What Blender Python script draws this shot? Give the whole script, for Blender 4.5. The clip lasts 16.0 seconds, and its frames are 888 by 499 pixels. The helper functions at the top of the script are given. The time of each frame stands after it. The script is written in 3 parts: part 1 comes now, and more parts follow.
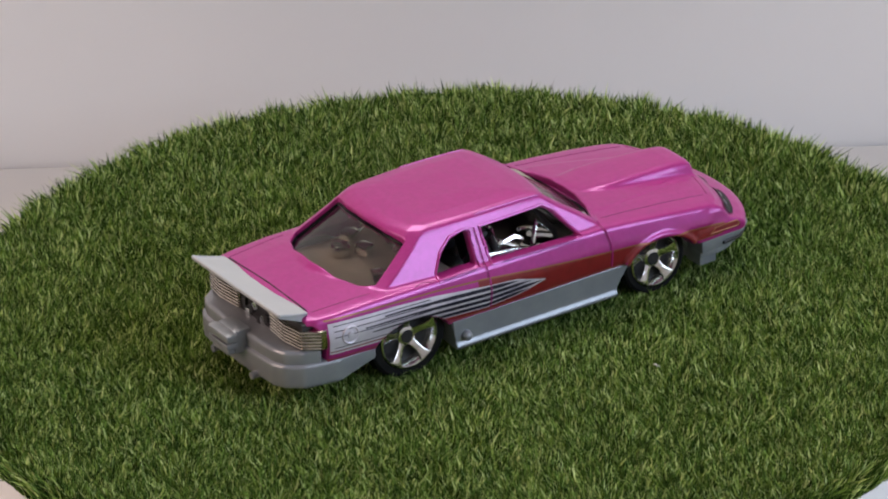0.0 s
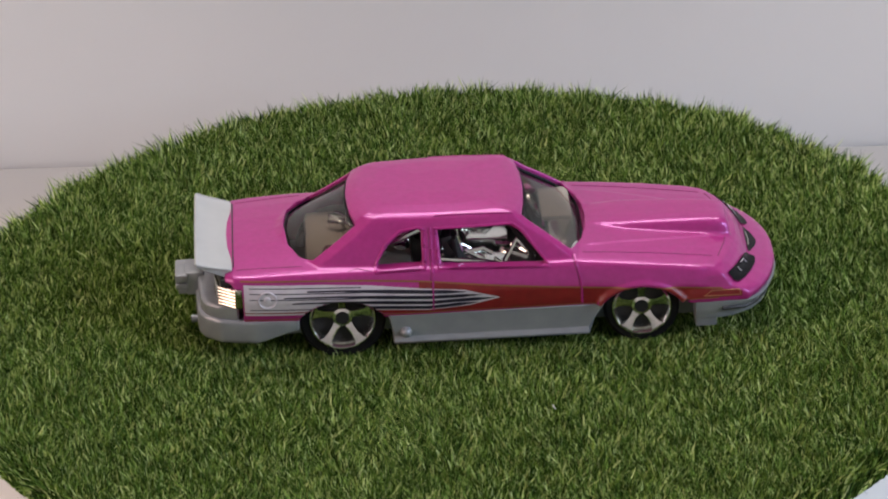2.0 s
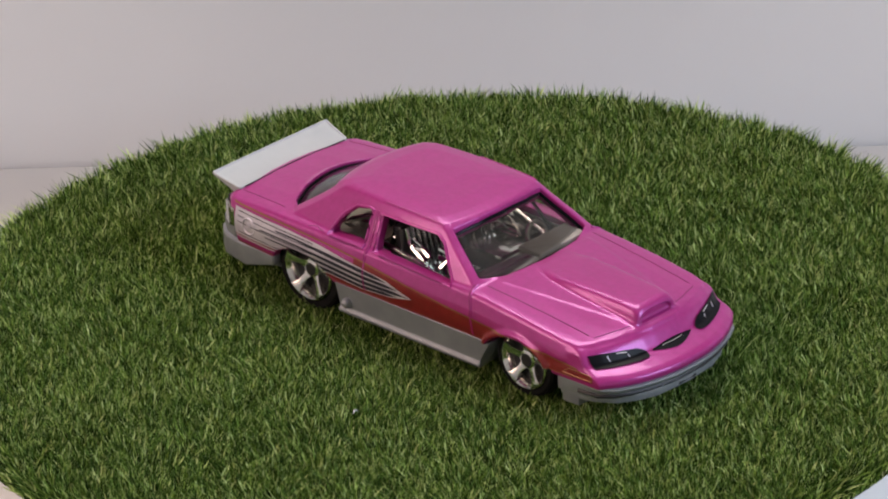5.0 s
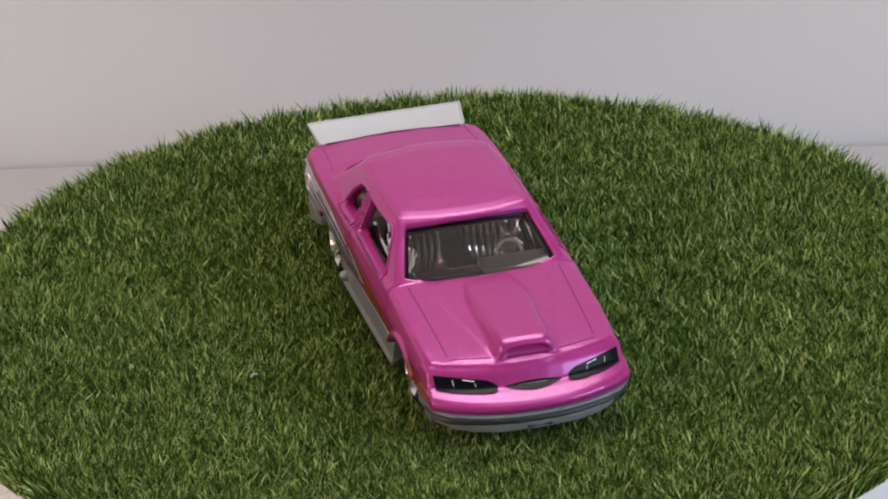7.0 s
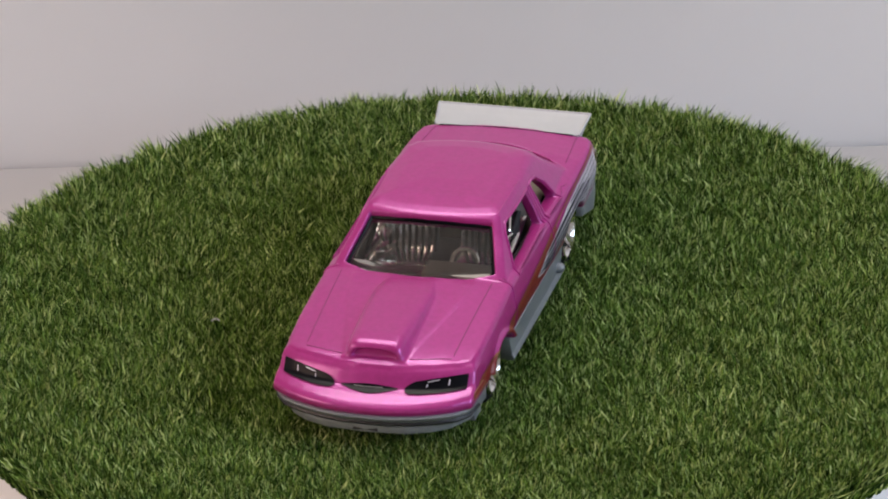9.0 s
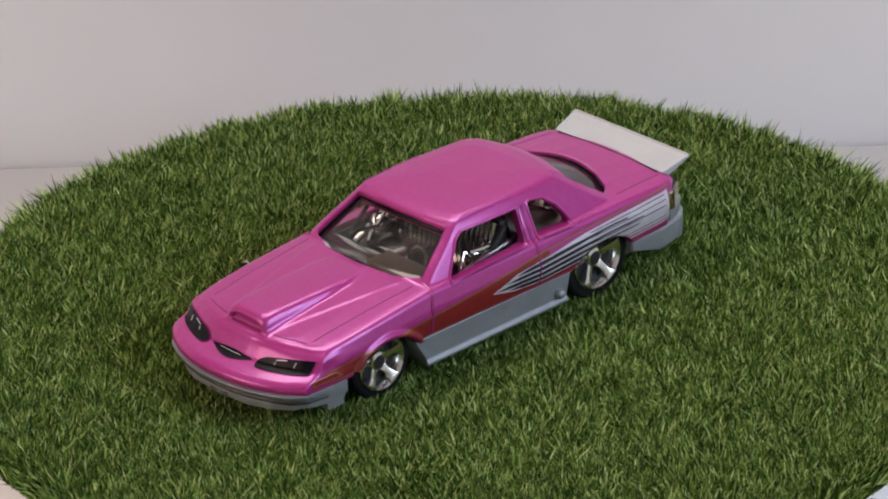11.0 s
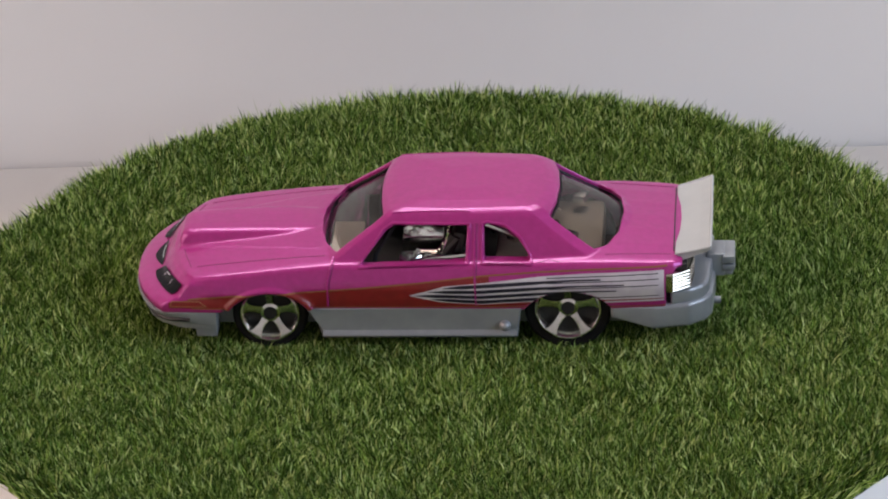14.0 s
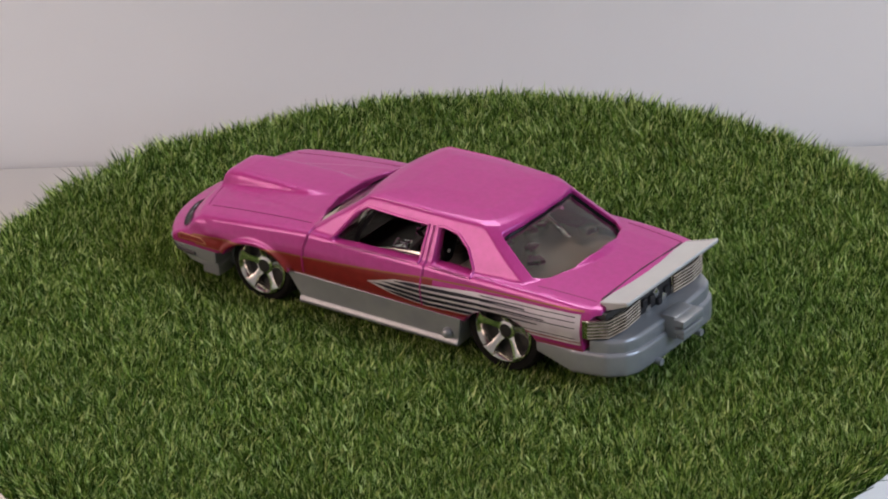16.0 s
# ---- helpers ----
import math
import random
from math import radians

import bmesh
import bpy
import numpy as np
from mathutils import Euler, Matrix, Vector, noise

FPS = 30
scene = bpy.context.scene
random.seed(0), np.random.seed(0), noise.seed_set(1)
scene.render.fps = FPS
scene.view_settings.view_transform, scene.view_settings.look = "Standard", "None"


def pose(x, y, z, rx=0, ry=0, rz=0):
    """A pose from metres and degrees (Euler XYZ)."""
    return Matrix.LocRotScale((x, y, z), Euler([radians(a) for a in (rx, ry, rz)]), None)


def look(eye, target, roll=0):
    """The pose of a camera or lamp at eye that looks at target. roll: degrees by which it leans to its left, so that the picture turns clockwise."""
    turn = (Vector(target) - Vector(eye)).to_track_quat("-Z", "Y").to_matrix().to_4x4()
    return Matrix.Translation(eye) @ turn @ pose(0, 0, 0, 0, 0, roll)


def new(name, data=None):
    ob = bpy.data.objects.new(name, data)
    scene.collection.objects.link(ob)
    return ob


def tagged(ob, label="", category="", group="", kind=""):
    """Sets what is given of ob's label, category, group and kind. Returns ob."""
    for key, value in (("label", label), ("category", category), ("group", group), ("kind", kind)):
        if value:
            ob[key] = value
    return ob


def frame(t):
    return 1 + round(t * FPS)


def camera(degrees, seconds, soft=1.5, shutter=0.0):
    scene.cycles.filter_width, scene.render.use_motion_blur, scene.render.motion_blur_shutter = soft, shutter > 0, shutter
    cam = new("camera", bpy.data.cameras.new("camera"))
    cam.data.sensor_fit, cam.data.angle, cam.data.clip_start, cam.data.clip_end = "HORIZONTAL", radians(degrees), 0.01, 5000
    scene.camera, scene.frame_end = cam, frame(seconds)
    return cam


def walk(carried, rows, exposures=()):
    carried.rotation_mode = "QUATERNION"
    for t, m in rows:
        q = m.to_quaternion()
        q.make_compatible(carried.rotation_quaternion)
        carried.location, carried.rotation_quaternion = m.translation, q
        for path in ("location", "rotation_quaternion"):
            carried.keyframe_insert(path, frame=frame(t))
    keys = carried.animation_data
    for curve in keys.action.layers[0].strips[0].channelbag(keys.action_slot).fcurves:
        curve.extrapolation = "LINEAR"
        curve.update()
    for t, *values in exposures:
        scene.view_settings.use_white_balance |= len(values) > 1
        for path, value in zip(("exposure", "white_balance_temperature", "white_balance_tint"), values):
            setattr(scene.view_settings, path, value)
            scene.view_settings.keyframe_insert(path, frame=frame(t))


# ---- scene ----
cam = camera(10.57, 16.0, soft=2.0)
EYE = Vector((0.0, -0.57, 0.2906))
WAY = Vector((-0.00223, 0.8969, -0.4422))
walk(cam, [(0.0, look(EYE, EYE + WAY, -2.3)), (16.0, look(EYE, EYE + WAY, -2.3))])

# ---- light ----
world = bpy.data.worlds.new("room_air")
world.use_nodes = True
world.node_tree.nodes["Background"].inputs[0].default_value = (0.9, 0.92, 1.0, 1)
world.node_tree.nodes["Background"].inputs[1].default_value = 0.25
scene.world = world
scene.view_settings.exposure = 0.0


def area(name, eye, target, sx, sy, watts, colour):
    data = bpy.data.lights.new(name, "AREA")
    data.shape, data.size, data.size_y = "RECTANGLE", sx, sy
    data.energy, data.color = watts, colour
    ob = new(name, data)
    ob.matrix_world = look(Vector(eye), Vector(target))
    return ob


area("ceiling_light", (0.0, 0.4, 1.12), (0, 0, 0), 0.8, 0.5, 10.2, (1.0, 0.93, 0.85))
area("window_light", (1.3, -0.7, 0.75), (0, 0, 0), 0.8, 0.8, 15.8, (0.66, 0.8, 1.0))
area("warm_lamp", (-1.3, -0.5, 0.7), (0, 0, 0), 0.75, 0.75, 10.2, (1.0, 0.7, 0.58))


# ---- materials ----
def material(name, colour, rough=0.5, metal=0.0, **more):
    mat = bpy.data.materials.new(name)
    mat.use_nodes = True
    b = mat.node_tree.nodes["Principled BSDF"]
    b.inputs["Base Color"].default_value = (*colour, 1)
    b.inputs["Roughness"].default_value = rough
    b.inputs["Metallic"].default_value = metal
    for key, value in more.items():
        b.inputs[key.replace("_", " ")].default_value = value
    return mat


def node(mat, kind, **values):
    n = mat.node_tree.nodes.new(kind)
    for key, value in values.items():
        n.inputs[key.replace("_", " ")].default_value = value
    return n


def mottled(mat, light, dark, scale, detail=4.0, bump=0.0, bump_scale=None, dist=0.0001):
    """Colour that drifts between two tones, with an optional fine relief."""
    tree, b = mat.node_tree, mat.node_tree.nodes["Principled BSDF"]
    co = tree.nodes.new("ShaderNodeTexCoord")
    n = node(mat, "ShaderNodeTexNoise", Scale=scale, Detail=detail, Roughness=0.6)
    tree.links.new(co.outputs["Object"], n.inputs["Vector"])
    r = tree.nodes.new("ShaderNodeValToRGB")
    r.color_ramp.elements[0].position, r.color_ramp.elements[1].position = 0.3, 0.7
    r.color_ramp.elements[0].color, r.color_ramp.elements[1].color = (*dark, 1), (*light, 1)
    tree.links.new(n.outputs["Fac"], r.inputs["Fac"])
    tree.links.new(r.outputs["Color"], b.inputs["Base Color"])
    if bump:
        f = node(mat, "ShaderNodeTexNoise", Scale=bump_scale, Detail=3.0)
        tree.links.new(co.outputs["Object"], f.inputs["Vector"])
        u = node(mat, "ShaderNodeBump", Strength=bump, Distance=dist)
        tree.links.new(f.outputs["Fac"], u.inputs["Height"])
        tree.links.new(u.outputs["Normal"], b.inputs["Normal"])
    return mat


PINK = mottled(material("pink_metallic_paint", (0.46, 0.05, 0.26), 0.3, 0.15, Coat_Weight=0.3, Coat_Roughness=0.09, Specular_IOR_Level=0.45, Specular_Tint=(0.72, 0.58, 1.0, 1)),
               (0.4, 0.023, 0.19), (0.35, 0.019, 0.162), 1200, 2.0, 0.1, 6000, 0.00003)
# violet pearl flake under the lacquer
pk_tree = PINK.node_tree
pk_flake = pk_tree.nodes.new("ShaderNodeBsdfGlossy")
pk_flake.inputs["Color"].default_value = (0.62, 0.4, 1.0, 1)
pk_flake.inputs["Roughness"].default_value = 0.3
pk_mix = pk_tree.nodes.new("ShaderNodeMixShader")
pk_mix.inputs[0].default_value = 0.05
pk_tree.links.new(pk_tree.nodes["Principled BSDF"].outputs[0], pk_mix.inputs[1])
pk_tree.links.new(pk_flake.outputs[0], pk_mix.inputs[2])
pk_tree.links.new(pk_mix.outputs[0], pk_tree.nodes["Material Output"].inputs[0])
GREY = mottled(material("grey_plastic", (0.2, 0.215, 0.24), 0.33, 0.4), (0.31, 0.325, 0.35), (0.26, 0.275, 0.305), 300, 3.0, 0.1, 3000, 0.00003)
WING = mottled(material("light_grey_paint", (0.5, 0.51, 0.53), 0.4), (0.42, 0.43, 0.44), (0.38, 0.39, 0.405), 200)
WHEEL = mottled(material("plated_wheel", (0.7, 0.69, 0.66), 0.19, 1.0), (0.85, 0.84, 0.81), (0.68, 0.67, 0.64), 600, 2.0, 0.1, 1500, 0.0001)
CHROME = material("chrome", (0.8, 0.8, 0.8), 0.17, 1.0)
mottled(CHROME, (0.85, 0.85, 0.83), (0.7, 0.7, 0.68), 500, 2.0, 0.15, 1200, 0.0001)
LAMP = mottled(material("lamp_chrome", (0.6, 0.56, 0.5), 0.16, 1.0), (0.66, 0.62, 0.55), (0.34, 0.31, 0.27), 700, 3.0, 0.3, 1500, 0.0001)
RUBBER = mottled(material("black_rubber", (0.012, 0.012, 0.012), 0.7, 0.0, Specular_IOR_Level=0.15), (0.009, 0.009, 0.009), (0.005, 0.005, 0.005), 800)
BLACK = material("gloss_black", (0.004, 0.004, 0.006), 0.3, 0.0, Specular_IOR_Level=0.1)
# near black, for dark parts and for shade painted into recesses and gaps
DARK = material("dark_parts_and_shade", (0.015, 0.014, 0.016), 0.5)
RED = mottled(material("dark_red_ink", (0.28, 0.02, 0.025), 0.35), (0.22, 0.014, 0.016), (0.17, 0.011, 0.014), 600)
SILVER = mottled(material("silver_ink", (0.55, 0.52, 0.6), 0.4, 0.3), (0.68, 0.65, 0.7), (0.5, 0.45, 0.53), 250)
GOLD = material("gold_ink", (0.28, 0.11, 0.055), 0.4, 0.3)
INK = material("black_ink", (0.012, 0.01, 0.025), 0.4)
SHUT = material("shut_line", (0.22, 0.02, 0.13), 0.6)
CREAM = material("pale_ink", (0.7, 0.66, 0.7), 0.4)
GLASS = material("smoked_glass", (0.3, 0.28, 0.26), 0.4, 0.0, Specular_IOR_Level=0.0)
gl_tree = GLASS.node_tree
gl_clear = gl_tree.nodes.new("ShaderNodeBsdfTransparent")
gl_clear.inputs[0].default_value = (0.92, 0.89, 0.86, 1)
gl_haze = gl_tree.nodes.new("ShaderNodeMixShader")
gl_haze.inputs[0].default_value = 0.025
gl_gloss = gl_tree.nodes.new("ShaderNodeBsdfGlossy")
gl_gloss.inputs["Roughness"].default_value = 0.1
gl_mix = gl_tree.nodes.new("ShaderNodeMixShader")
gl_tree.links.new(gl_clear.outputs[0], gl_haze.inputs[1])
gl_tree.links.new(gl_tree.nodes["Principled BSDF"].outputs[0], gl_haze.inputs[2])
gl_rim = gl_tree.nodes.new("ShaderNodeFresnel")
gl_rim.inputs["IOR"].default_value = 1.52
gl_tree.links.new(gl_rim.outputs[0], gl_mix.inputs[0])
gl_tree.links.new(gl_haze.outputs[0], gl_mix.inputs[1])
gl_tree.links.new(gl_gloss.outputs[0], gl_mix.inputs[2])
gl_tree.links.new(gl_mix.outputs[0], gl_tree.nodes["Material Output"].inputs[0])
WHITE = mottled(material("white_board", (0.72, 0.72, 0.72), 0.7), (0.8, 0.795, 0.79), (0.75, 0.75, 0.75), 6, 4.0, 0.05, 900)
TABLE = mottled(material("white_table_top", (0.52, 0.51, 0.49), 0.6), (0.64, 0.62, 0.595), (0.59, 0.575, 0.55), 8)
TAN = mottled(material("dull_tan", (0.3, 0.27, 0.24), 0.5), (0.34, 0.3, 0.26), (0.26, 0.235, 0.21), 400)
PLATE = material("white_turntable_plastic", (0.7, 0.7, 0.7), 0.4)
SOIL = mottled(material("green_mat", (0.02, 0.04, 0.01), 0.9), (0.02, 0.045, 0.012), (0.01, 0.02, 0.006), 300)
ROOM = mottled(material("room_paint", (0.7, 0.69, 0.67), 0.8), (0.72, 0.7, 0.68), (0.66, 0.65, 0.64), 2)

GRASS = bpy.data.materials.new("turf_fibre")
GRASS.use_nodes = True
g_tree, g_b = GRASS.node_tree, GRASS.node_tree.nodes["Principled BSDF"]
g_geo = g_tree.nodes.new("ShaderNodeNewGeometry")
g_ramp = g_tree.nodes.new("ShaderNodeValToRGB")
# random fibre tones, spread wide to paint in shaded gaps and bright tips
g_ramp.color_ramp.elements[0].color = (0.012, 0.027, 0.008, 1)
g_ramp.color_ramp.elements[1].color = (0.74, 0.85, 0.36, 1)
for at, col in ((0.45, (0.066, 0.128, 0.024)), (0.76, (0.25, 0.385, 0.075))):
    e = g_ramp.color_ramp.elements.new(at)
    e.color = (*col, 1)
g_tree.links.new(g_geo.outputs["Random Per Island"], g_ramp.inputs["Fac"])
g_tree.links.new(g_ramp.outputs["Color"], g_b.inputs["Base Color"])
g_b.inputs["Roughness"].default_value = 0.8
g_b.inputs["Specular IOR Level"].default_value = 0.0

MM = 0.001


# ---- mesh helpers (all shapes in millimetres) ----
def finish(bm, sharp=35):
    me = bpy.data.meshes.new("mesh")
    bmesh.ops.recalc_face_normals(bm, faces=bm.faces)
    bm.to_mesh(me)
    bm.free()
    for p in me.polygons:
        p.use_smooth = True
    me.set_sharp_from_angle(angle=radians(sharp))
    return me


def part(name, bm, mat, parent=None, label="", sharp=35):
    """Links a bmesh in millimetres as one mesh object."""
    me = bm if isinstance(bm, bpy.types.Mesh) else finish(bm, sharp)
    me.transform(Matrix.Scale(MM, 4))
    me.materials.append(mat)
    ob = new(name, me)
    ob.parent = parent
    return tagged(ob, label) if label else ob


def prism(outline, lo, hi, axis="z", bevel=0.0, segments=2):
    """A closed outline of 2D points pushed from lo to hi along an axis."""
    bm = bmesh.new()
    put = {"z": lambda a, b, h: (a, b, h), "y": lambda a, b, h: (a, h, b), "x": lambda a, b, h: (h, a, b)}[axis]
    low = [bm.verts.new(put(a, b, lo)) for a, b in outline]
    high = [bm.verts.new(put(a, b, hi)) for a, b in outline]
    bm.faces.new(low), bm.faces.new(high)
    n = len(outline)
    for i in range(n):
        bm.faces.new((low[i], low[(i + 1) % n], high[(i + 1) % n], high[i]))
    bmesh.ops.recalc_face_normals(bm, faces=bm.faces)
    if bevel:
        bmesh.ops.bevel(bm, geom=bm.edges[:], offset=bevel, segments=segments, affect="EDGES", profile=0.6, clamp_overlap=True)
    return bm


def block(x0, x1, y0, y1, z0, z1, bevel=0.2, segments=2):
    return prism([(x0, y0), (x1, y0), (x1, y1), (x0, y1)], z0, z1, "z", bevel, segments)


def loft(rings, closed=True):
    """Skins rings of equal length and caps both ends."""
    bm = bmesh.new()
    vs = [[bm.verts.new(p) for p in ring] for ring in rings]
    n = len(rings[0])
    for a, b in zip(vs, vs[1:]):
        for i in range(n):
            bm.faces.new((a[i], a[(i + 1) % n], b[(i + 1) % n], b[i]))
    bm.faces.new(vs[0]), bm.faces.new(vs[-1])
    bmesh.ops.recalc_face_normals(bm, faces=bm.faces)
    return bm


def lathe(profile, steps=40, axis="y", ring_shape=False):
    """Turns (radius, height) points round an axis."""
    bm = bmesh.new()
    rings = []
    for r, h in profile:
        ring = []
        for i in range(steps):
            a = 2 * math.pi * i / steps
            c, s = r * math.cos(a), r * math.sin(a)
            ring.append(bm.verts.new((c, h, s) if axis == "y" else (c, s, h)))
        rings.append(ring)
    for a, b in zip(rings, rings[1:] + (rings[:1] if ring_shape else [])):
        for i in range(steps):
            bm.faces.new((a[i], a[(i + 1) % steps], b[(i + 1) % steps], b[i]))
    for ring in () if ring_shape else (rings[0], rings[-1]):
        bm.faces.new(ring)
    bmesh.ops.remove_doubles(bm, verts=bm.verts, dist=1e-4)
    return bm


def tube(points, radius, sides=8):
    """A round bar along a path of points."""
    bm = bmesh.new()
    rings = []
    pts = [Vector(p) for p in points]
    for i, p in enumerate(pts):
        d = (pts[min(i + 1, len(pts) - 1)] - pts[max(i - 1, 0)]).normalized()
        side = d.cross(Vector((0, 0, 1)) if abs(d.z) < 0.9 else Vector((0, 1, 0))).normalized()
        up = side.cross(d)
        rings.append([bm.verts.new(p + radius * (math.cos(a) * side + math.sin(a) * up)) for a in [2 * math.pi * k / sides for k in range(sides)]])
    for a, b in zip(rings, rings[1:]):
        for i in range(sides):
            bm.faces.new((a[i], a[(i + 1) % sides], b[(i + 1) % sides], b[i]))
    bm.faces.new(rings[0]), bm.faces.new(rings[-1])
    return bm


def join(*bms):
    out = bmesh.new()
    for b in bms:
        me = bpy.data.meshes.new("t")
        b.to_mesh(me)
        b.free()
        out.from_mesh(me)
        bpy.data.meshes.remove(me)
    return out


def moved(bm, m):
    bmesh.ops.transform(bm, matrix=m, verts=bm.verts)
    return bm


def curve_at(table, x):
    xs = [r[0] for r in table]
    return [float(np.interp(x, xs, [r[k] for r in table])) for k in range(1, len(table[0]))]


def evaluated(ob):
    dg = bpy.context.evaluated_depsgraph_get()
    dg.update()
    return bpy.data.meshes.new_from_object(ob.evaluated_get(dg))


# ---- the setting ----
def make_setting():
    wall_turn = Matrix.Rotation(radians(-1.7), 4, "Z")
    t = part("table_top", block(-600, 600, -700, 92, -50, -20, 0.4, 1), TABLE)
    tagged(t, "plain white table top under the turntable", "table", kind="structure")
    t.matrix_world = wall_turn
    w = part("wall_backdrop", block(-700, 700, 92.6, 104, -50, 130, 0.3, 1), WHITE)
    tagged(w, "plain white backdrop board standing behind the turf", "backdrop", kind="structure")
    w.matrix_world = wall_turn
    # room box out of view, added to bounce light and give the chrome reflections
    for name, b in (("unseen_wall_left", (-2000, -1960, -2000, 1200, -90, 1700)), ("unseen_wall_right", (1960, 2000, -2000, 1200, -90, 1700)),
                    ("unseen_wall_rear", (-2000, 2000, -2040, -2000, -90, 1700)), ("unseen_wall_front", (-2000, 2000, 1200, 1240, -90, 1700)),
                    ("unseen_ceiling", (-2000, 2000, -2040, 1240, 1700, 1740)), ("floor", (-2000, 2000, -2040, 1240, -90, -50.5))):
        tagged(part(name, block(*b, 1, 1), ROOM), "unseen room surface added for bounce light and reflections", "room", kind="structure")


def make_turf():
    base = new("display_turntable")
    tagged(base, "round turntable covered with short green artificial turf", "turntable")
    part("plate", lathe([(0.5, -20), (65, -20), (66, -19), (66, -6), (65.5, -5.2), (0.5, -5.2)], 96, "z"), PLATE, base, "white plastic plate")
    part("turf_backing", lathe([(0.5, -5.2), (66.4, -5.2), (66.6, -4.4), (66.2, -3.6), (0.5, -3.6)], 96, "z"), SOIL, base, "dark green turf backing")
    rng = np.random.default_rng(7)
    n = 540000
    r = np.sqrt(rng.random(n))
    a = rng.random(n) * 2 * np.pi
    # the mat is cut by hand, not quite round
    def bulge(deg, wide):
        return np.exp(-((np.degrees(a) - deg + 180) % 360 - 180) ** 2 / wide ** 2)
    edge = 67.9 + 2.0 * bulge(-18, 36) + 0.7 * bulge(185, 25)
    r = r * edge
    x, y = r * np.cos(a), r * np.sin(a)
    # tufts: neighbouring fibres lean and reach alike
    def field(k, seed):
        g = np.random.default_rng(seed).normal(size=(k + 2, k + 2))
        u, v = (x / 144 + 0.5) * k, (y / 144 + 0.5) * k
        i, j = u.astype(int), v.astype(int)
        fu, fv = u - i, v - j
        return g[i, j] * (1 - fu) * (1 - fv) + g[i + 1, j] * fu * (1 - fv) + g[i, j + 1] * (1 - fu) * fv + g[i + 1, j + 1] * fu * fv
    tall = 4.95 + 0.34 * field(120, 1) + 0.15 * field(14, 2) + rng.normal(0, 0.34, n)
    tall = np.clip(tall, 2.6, 6.0)
    lx = 0.24 * field(130, 3) + 0.06 * field(25, 4) + rng.normal(0, 0.3, n)
    ly = 0.24 * field(130, 5) + 0.06 * field(25, 6) + rng.normal(0, 0.3, n)
    out = np.clip((r - edge + 4) / 4, 0, 1) * 0.2
    lx, ly = lx + out * np.cos(a), ly + out * np.sin(a)
    face = rng.random(n) * 2 * np.pi
    wx, wy = np.cos(face), np.sin(face)
    wide = rng.uniform(0.08, 0.17, n)
    z0 = np.full(n, -3.7)
    def at(f, bend, side):
        k = f ** bend
        return np.stack([x + lx * tall * k + side * wide * wx, y + ly * tall * k + side * wide * wy,
                         z0 + tall * f * (1 - 0.12 * f * (lx ** 2 + ly ** 2))], 1)
    v = np.stack([at(0.0, 1.9, -1), at(0.0, 1.9, 1), at(0.75, 1.9, 0.95), at(0.75, 1.9, -0.95), at(1.0, 1.9, 0.0)], 1)
    co = (v.reshape(-1, 3) * MM).astype(np.float32)
    k = np.arange(n)[:, None] * 5
    loops = np.concatenate([k + np.array([0, 1, 2, 3]), k + np.array([3, 2, 4])], 1).reshape(-1).astype(np.int32)
    starts = (np.arange(n)[:, None] * 7 + np.array([0, 4])).reshape(-1).astype(np.int32)
    me = bpy.data.meshes.new("turf")
    me.vertices.add(5 * n), me.loops.add(7 * n), me.polygons.add(2 * n)
    me.vertices.foreach_set("co", co.reshape(-1))
    me.loops.foreach_set("vertex_index", loops)
    me.polygons.foreach_set("loop_start", starts)
    me.polygons.foreach_set("use_smooth", np.ones(2 * n, dtype=bool))
    me.update(calc_edges=True)
    me.materials.append(GRASS)
    turf = new("grass", me)
    tagged(turf, "dense short green artificial grass fibres on the turntable", "grass", kind="stuff")
    lint = part("lint", tube([(-31.0, -10.6, 1.3), (-30.5, -10.3, 1.6), (-29.9, -10.3, 1.3)], 0.1, 6), CREAM)
    tagged(lint, "tiny pale fleck of lint lying on the grass", "lint")
    return base, turf, lint


# ---- the car: x ahead, y to its left, z up, from the ground between the axles ----
# x, half width, height at the middle, height at the shoulder edge
PLAN = [(-34.6, 11.9, 13.7, 13.0), (-33.5, 12.7, 13.9, 13.2), (-31, 13.1, 14.1, 13.3), (-26, 13.3, 14.5, 13.5), (-18, 13.35, 14.6, 13.5), (-8, 13.35, 14.5, 13.4),
        (4, 13.25, 14.4, 13.3), (11, 13.2, 14.2, 13.2), (16, 13.3, 13.8, 12.8), (22, 13.35, 13.1, 12.2), (27, 13.2, 12.5, 11.6), (29.2, 12.85, 12.2, 11.3), (30.3, 11.5, 12.0, 11.3), (31.5, 8.4, 11.75, 11.3), (32.4, 5.2, 11.5, 11.2), (32.9, 2.5, 11.35, 11.2)]
# z, corner x and y, middle x of the nose
NOSE = [(6.6, 33.3, 13.0, 37.6), (7.2, 33.6, 13.05, 38.0), (7.8, 33.4, 13.05, 37.9), (8.25, 32.8, 13.0, 37.1), (8.7, 31.7, 12.9, 35.6), (9.0, 31.0, 12.85, 34.4), (10.3, 30.2, 12.7, 33.6), (10.8, 29.7, 12.4, 33.2), (11.15, 29.2, 11.6, 32.6), (11.4, 28.4, 9.9, 31.4)]
FLOOR_Z = 6.7


